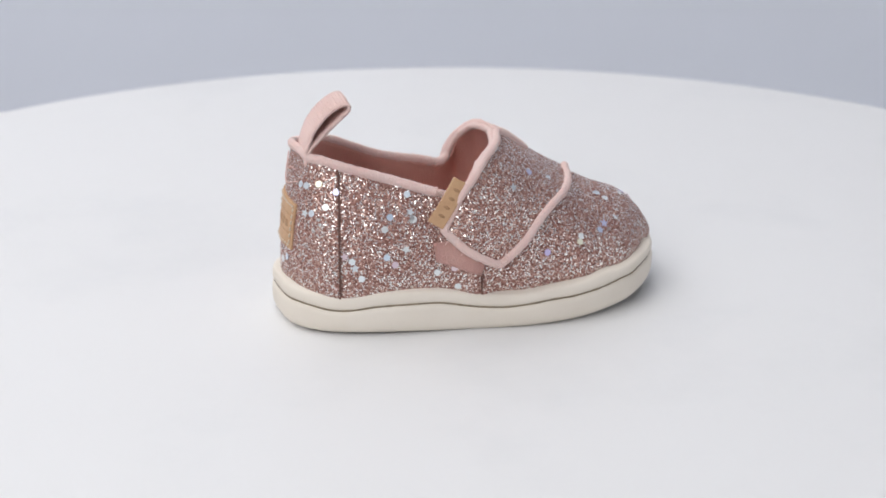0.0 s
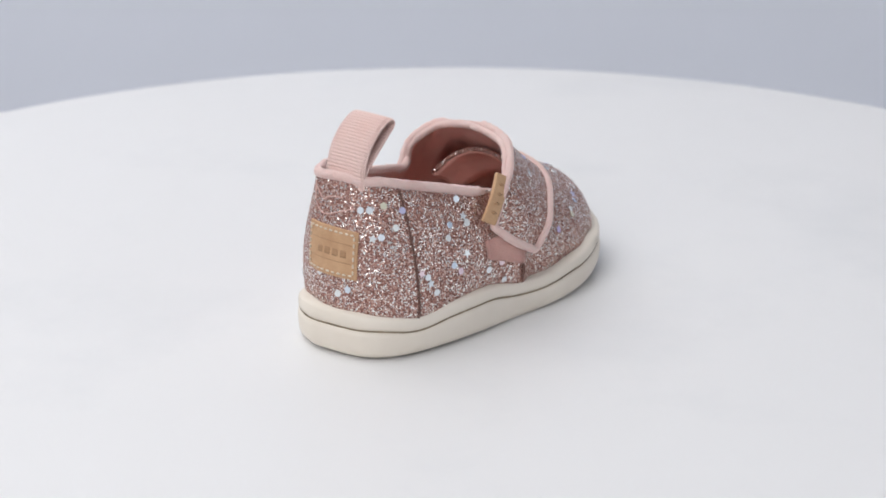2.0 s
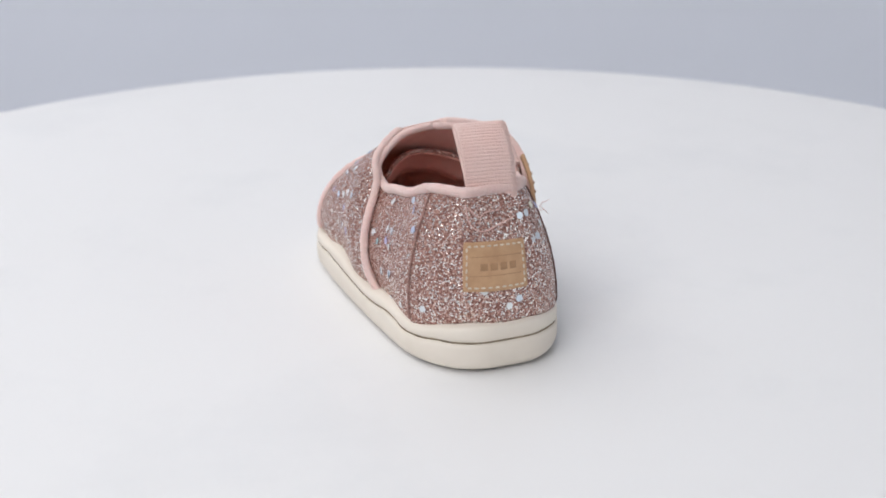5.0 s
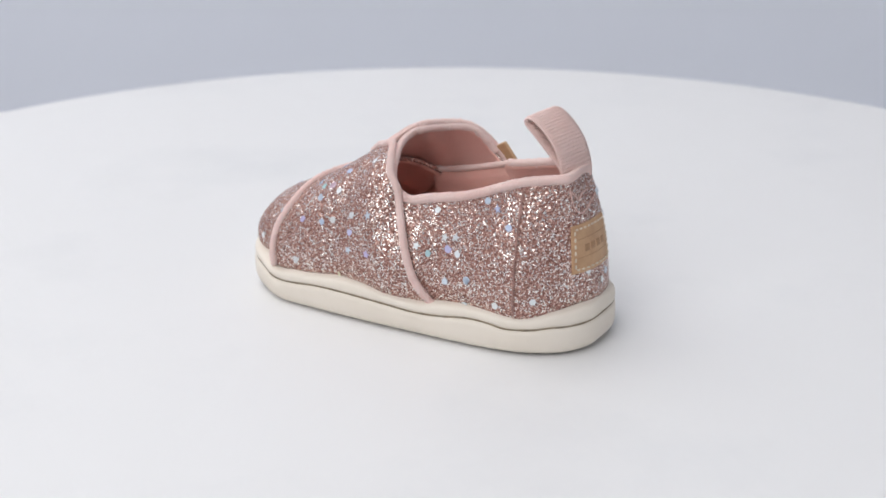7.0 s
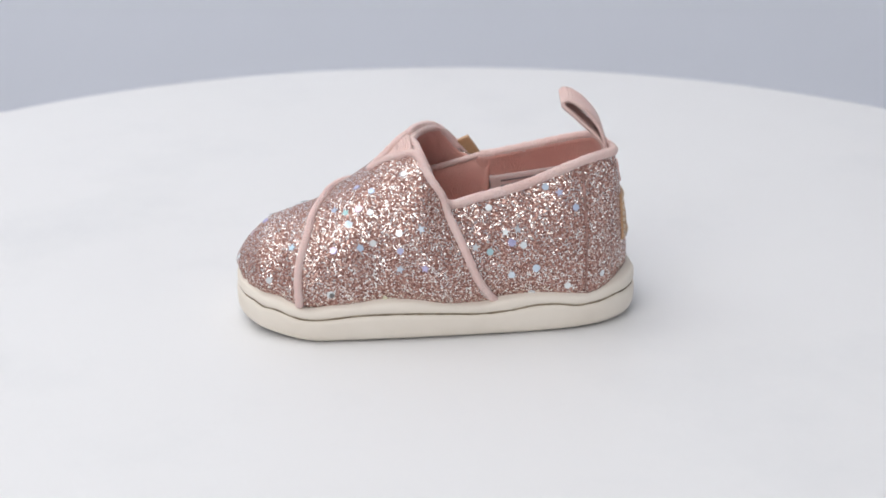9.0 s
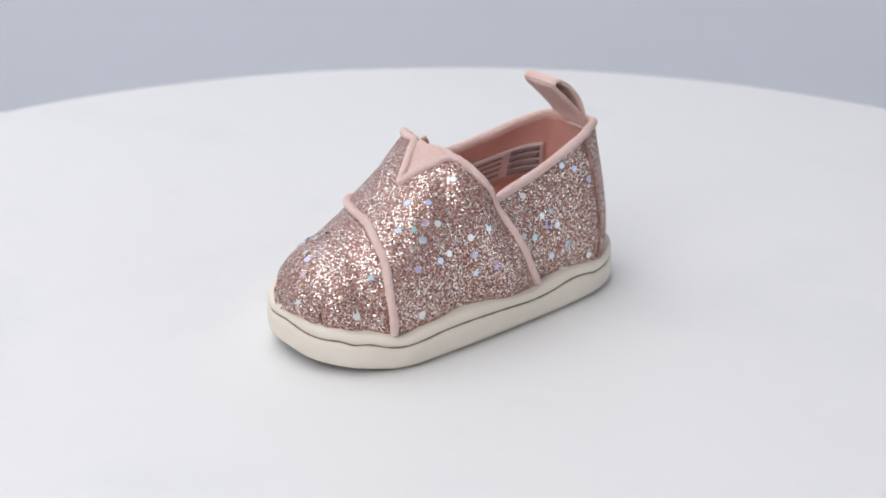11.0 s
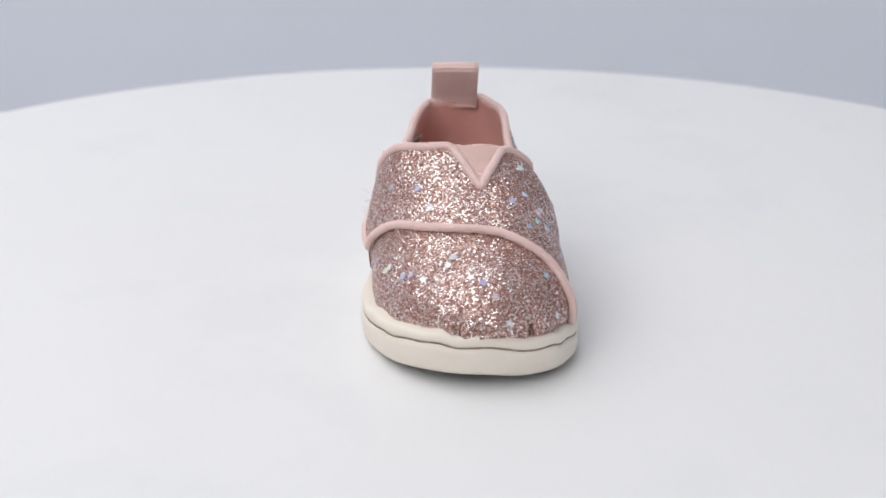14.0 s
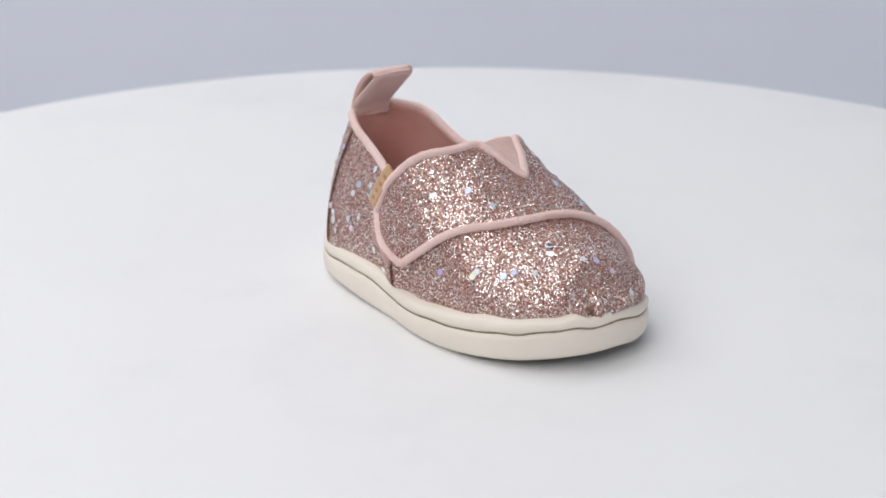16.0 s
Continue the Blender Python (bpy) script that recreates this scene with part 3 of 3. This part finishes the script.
def heel_patch():
    ny, nz = 24, 18
    verts = []
    ys, zs = np.linspace(12.0, -9.4, ny), np.linspace(24.2, 39.6, nz)
    for y in ys:
        for z in zs:
            p, nrm = laid((-56.0, y, z), 0.9)
            verts.append(p)
    ob = mesh_object("heel_patch", verts, grid_faces(ny, nz), LEATHER, SHOE, "tan leather patch stitched on the heel")
    solid(ob, 0.7)
    bev = ob.modifiers.new("edge", "BEVEL")
    bev.width, bev.segments, bev.limit_method = 0.00025, 2, "ANGLE"

    def dash(a, b):
        pts = [laid((-56.0, *(np.array(a) + (np.array(b) - np.array(a)) * t)), 1.12)[0] for t in (0, 0.25, 0.5, 0.75, 1)]
        tube("stitch", pts, 0.3, THREAD, ob, "", 6)

    y0, y1, z0, z1 = 10.7, -8.1, 25.5, 38.3
    for k in range(9):
        a, b = y0 + (y1 - y0) * (k + 0.18) / 9, y0 + (y1 - y0) * (k + 0.82) / 9
        dash((a, z0), (b, z0))
        dash((a, z1), (b, z1))
    for k in range(6):
        a, b = z0 + (z1 - z0) * (k + 0.18) / 6, z0 + (z1 - z0) * (k + 0.82) / 6
        dash((y0, a), (y0, b))
        dash((y1, a), (y1, b))
    # pressed mark, as plain bars, between two pressed lines
    def bar(name, ya, yb, za, zb, lift=0.98):
        v = [laid((-56.0, y, z), lift)[0] for y in np.linspace(ya, yb, 7) for z in np.linspace(za, zb, 4)]
        solid(mesh_object(name, v, grid_faces(7, 4), EMBOSS, ob), 0.2)

    for k in range(4):
        y = 6.3 - k * 3.1
        bar("pressed_bar", y, y - 2.2, 30.7, 32.9)
    for z in (29.0, 34.9):
        bar("pressed_line", 9.8, -7.2, z, z + 0.22)


heel_patch()


def side_tag():
    """Folded leather tag that sticks out from under the strap's rear edge."""
    a, b, c, d = Vector((-4.8, -21.8, 48.8)), Vector((-13.4, -23.2, 35.5)), Vector((-9.0, -24.8, 33.0)), Vector((-0.3, -22.8, 46.3))
    n, m = 12, 8
    verts = []
    for i in range(n):
        for j in range(m):
            s, t = i / (n - 1), j / (m - 1)
            p = a.lerp(b, s).lerp(d.lerp(c, s), t)
            p.y -= 0.7 * math.sin(math.pi * s)
            verts.append(p)
    ob = mesh_object("side_tag", verts, grid_faces(n, m), LEATHER, SHOE, "folded tan leather tag under the strap edge")
    solid(ob, 1.3, 0.0)
    bev = ob.modifiers.new("edge", "BEVEL")
    bev.width, bev.segments, bev.limit_method = 0.0003, 2, "ANGLE"
    for k in range(4):
        s = 0.2 + 0.19 * k
        p, q = a.lerp(b, s).lerp(d.lerp(c, s), 0.3), a.lerp(b, s).lerp(d.lerp(c, s), 0.68)
        off = Vector((0, -0.7 * math.sin(math.pi * s) - 0.62, 0))
        tube("pressed_bar", [p + off, p.lerp(q, 0.5) + off, q + off], 0.62, EMBOSS, ob, "", 8)


side_tag()


def hook_pad():
    """Pink fastening pad that shows below the strap's free end."""
    n, m = 16, 12
    verts = []
    a, b, c, d = Vector((-11.6, -25.3, 28.5)), Vector((-11.0, -25.8, 22.2)), Vector((2.8, -26.3, 17.6)), Vector((6.0, -26.0, 30.0))
    for i in range(n):
        for j in range(m):
            p = a.lerp(d, i / (n - 1)).lerp(b.lerp(c, i / (n - 1)), j / (m - 1))
            verts.append(laid(p, 0.9)[0])
    ob = mesh_object("fastening_pad", verts, [tuple(reversed(f)) for f in grid_faces(n, m)], PAD_FELT, SHOE, "pink woven fastening pad under the strap")
    solid(ob, 0.8)


hook_pad()


def inner_label():
    """Printed size label inside the far quarter: the print is plain bars."""
    verts = []
    n, m = 14, 8
    for i in range(n):
        for j in range(m):
            p, nrm = laid((-49.5 + 37.0 * i / (n - 1), -14.0 - 11.0 * i / (n - 1), 30.0 + 14.0 * j / (m - 1) - 6.0 * i / (n - 1)), -2.0)
            verts.append(p)
    ob = mesh_object("size_label", verts, grid_faces(n, m), LABEL_WHITE, SHOE, "small pale printed label inside the quarter")
    solid(ob, 0.3, 0.0)

    def bar(name, xa, xb, za, zb):
        v = [laid((x, -14.0 - 11.0 * (x + 49.5) / 37.0, z - 6.0 * (x + 49.5) / 37.0), -2.35)[0] for x in np.linspace(xa, xb, 8) for z in np.linspace(za, zb, 4)]
        solid(mesh_object(name, v, grid_faces(8, 4), LABEL_INK, ob), 0.08, 0.0)

    for k in range(4):
        bar("print_bar", -33.0, -16.0, 33.0 + 2.6 * k, 33.8 + 2.6 * k)
    for k in range(4):
        bar("print_block", -47.5, -36.0, 31.6 + 3.0 * k, 33.9 + 3.0 * k)


inner_label()


# ---- sequins: dots, stars and moons glued among the glitter ----
DOTS_SIDE = [(-50.5, -10.6, 45.8), (-46.4, -13.9, 47.1), (-41.0, -16.8, 45.0), (-44.8, -17.2, 40.4), (-49.3, -14.9, 37.8), (-24.7, -22.2, 37.4), (-26.6, -22.7, 33.5), (-37.1, -22.2, 23.6), (-34.3, -22.8, 18.1), (-26.4, -23.9, 24.6),
             (-23.9, -24.3, 22.1), (-10.6, -25.9, 18.5), (-18.9, -21.2, 44.6), (-4.5, -26.0, 13.5), (-55.4, -5.9, 20.8), (-55.8, 5.1, 24.2), (-52.0, -7.9, 45.6), (-28.4, 22.5, 46.0), (-11.4, 24.6, 40.0), (-11.8, 28.2, 26.3),
             (-22.2, 27.1, 28.1), (-18.5, 27.6, 18.7), (-36.0, 24.8, 14.5), (-25.0, 25.6, 12.1), (-38.4, 23.3, 39.3), (-55.6, -2.5, 19.0), (-5.7, -26.4, 19.8), (-46.0, 20.5, 17.0)]
STARS_SIDE = [(-39.3, -21.7, 25.3), (-36.3, -22.5, 21.4), (-51.3, -12.7, 37.4), (-33.1, 22.7, 44.1), (-16.6, 26.8, 32.4), (-20.4, 26.4, 33.1), (-7.3, 28.2, 27.8), (-18.2, -22.8, 38.9), (-20.3, -24.5, 27.0)]
MOONS_SIDE = [(-18.6, 27.3, 29.1), (-26.2, 26.9, 20.6), (-17.5, -22.0, 36.0)]
DOTS_STRAP = [(15.4, 21.1, 49.6), (25.7, 23.5, 46.0), (25.3, 28.1, 39.7), (36.3, 31.8, 27.8), (28.2, 31.4, 28.6), (24.3, 30.9, 30.0), (15.9, 30.4, 33.1), (15.5, 31.2, 27.9), (21.1, 30.9, 13.0), (24.2, -13.4, 47.9), (31.2, 18.3, 45.8)]
STARS_STRAP = [(33.7, 26.7, 39.6), (9.4, 29.2, 34.1), (15.7, 31.4, 22.5), (8.1, 30.7, 22.9), (32.2, -8.9, 44.7), (16.1, -21.2, 44.2), (37.7, 23.9, 39.8)]
MOONS_STRAP = [(32.1, 29.2, 36.1), (37.3, 32.8, 14.9), (29.3, 27.0, 40.8)]
DOTS_TOE = [(38.8, -23.0, 27.4), (37.8, -23.6, 25.2), (25.5, -26.4, 22.8), (59.3, 8.1, 28.1), (56.8, 29.7, 17.2), (51.7, -2.6, 32.5), (46.6, -18.3, 27.7)]
STARS_TOE = [(48.5, -15.4, 29.1), (50.5, 28.1, 28.2), (57.8, 4.6, 29.1), (53.2, -10.6, 28.6), (62.8, 11.4, 25.3), (66.4, 14.9, 18.8)]
MOONS_TOE = [(49.0, -1.0, 34.0)]


def sequin_mesh(name, outline):
    """A thin flat chip from a closed outline."""
    n = len(outline)
    verts = [(x * MM, y * MM, 0.0) for x, y in outline] + [(x * MM * 0.94, y * MM * 0.94, 0.00016) for x, y in outline]
    faces = [tuple(range(n, 2 * n))] + [(i, (i + 1) % n, n + (i + 1) % n, n + i) for i in range(n)]
    me = bpy.data.meshes.new(name)
    me.from_pydata(verts, [], faces)
    me.materials.append(SEQUIN)
    return me


def ring(radii):
    return [(r * math.cos(2 * math.pi * k / len(radii)), r * math.sin(2 * math.pi * k / len(radii))) for k, r in enumerate(radii)]


DOT = sequin_mesh("sequin_dot", ring([1.2] * 6))
STAR = sequin_mesh("sequin_star", ring([1.55, 0.72] * 5))
MOON = sequin_mesh("sequin_moon", [(1.3 * math.cos(a), 1.3 * math.sin(a)) for a in np.linspace(0.6, 5.7, 14)] + [(0.45 + 0.98 * math.cos(a), 0.98 * math.sin(a)) for a in np.linspace(5.4, 0.9, 10)])


def sew(places, mesh, owner, lift):
    rng = random.Random(len(places) * 7 + len(mesh.vertices))
    for p in places:
        home, up = owner, lift
        if owner is None:
            home, up = (COUNTER, 0.55) if p[0] < -38.5 else (QUARTER_R if p[1] < 0 else QUARTER_L, 0.2)
        co, nrm = laid(p, up)
        ob = new("sequin", mesh)
        ob.parent = home
        turn = nrm.to_track_quat("Z", "Y").to_matrix().to_4x4()
        ob.matrix_basis = Matrix.Translation(co * MM) @ turn @ pose(0, 0, 0, rng.uniform(-9, 9), rng.uniform(-9, 9), rng.uniform(0, 360))


for places, mesh in ((DOTS_SIDE, DOT), (STARS_SIDE, STAR), (MOONS_SIDE, MOON)):
    sew(places, mesh, None, 0.2)
for places, mesh in ((DOTS_STRAP, DOT), (STARS_STRAP, STAR), (MOONS_STRAP, MOON)):
    sew(places, mesh, STRAP, 1.3)
for places, mesh in ((DOTS_TOE, DOT), (STARS_TOE, STAR), (MOONS_TOE, MOON)):
    sew(places, mesh, VAMP, 0.5)


def loose_threads():
    """Pale pink sewing thread zigzagging over the heel below the loop."""
    for line in ([(-52.0, 9.3, 49.5), (-53.0, 6.0, 46.5), (-52.6, 4.0, 47.6), (-52.3, -1.0, 48.2)], [(-52.0, 10.0, 51.0), (-53.3, 9.0, 45.0), (-53.9, 5.0, 42.3), (-53.5, -2.0, 44.6), (-52.6, -6.0, 46.0)]):
        tube("loose_thread", [laid(p, 0.7)[0] for p in catmull(line, 8)], 0.2, THREAD_PINK, COUNTER, "pale pink sewing thread", 6)


loose_threads()


def loose_fibres():
    """Fine fibres teased out of the felt at the strap's free end."""
    rng = random.Random(5)
    for k in range(9):
        at = Vector((-9.5, -27.0, 33.5)).lerp(Vector((4.0, -28.0, 22.5)), rng.random() ** 1.6)
        way = Vector((rng.uniform(-1.2, 0.2), rng.uniform(-1.2, -0.3), rng.uniform(-0.6, 0.9)))
        curl = Vector((rng.uniform(-1, 1), rng.uniform(-0.5, 0.5), rng.uniform(-1, 1)))
        line = [at + way * (1.1 * q) + curl * (0.25 * q * q) for q in np.linspace(0, 2.0, 8)]
        tube("loose_fibre", line, 0.09, PINK_FELT, STRAP, "fine pink felt fibre", 5)


loose_fibres()


# ---- the shoe turns with the table ----
def turned(t):
    """Degrees turned since the start, a nearly even speed."""
    return 18.4056 * t + 0.264 * math.sin(math.pi * t / 16) - 0.485 * math.sin(2 * math.pi * t / 16) - 0.437 * math.sin(3 * math.pi * t / 16)


def motions():
    times = [0.5 * k for k in range(33)]
    walk(SHOE, [(t, pose(0, 0, 0.0012, 0, 0, 13.04 + turned(t))) for t in times])
    walk(TURNTABLE, [(t, pose(0, 0, 0, 0, 0, turned(t))) for t in times])


motions()
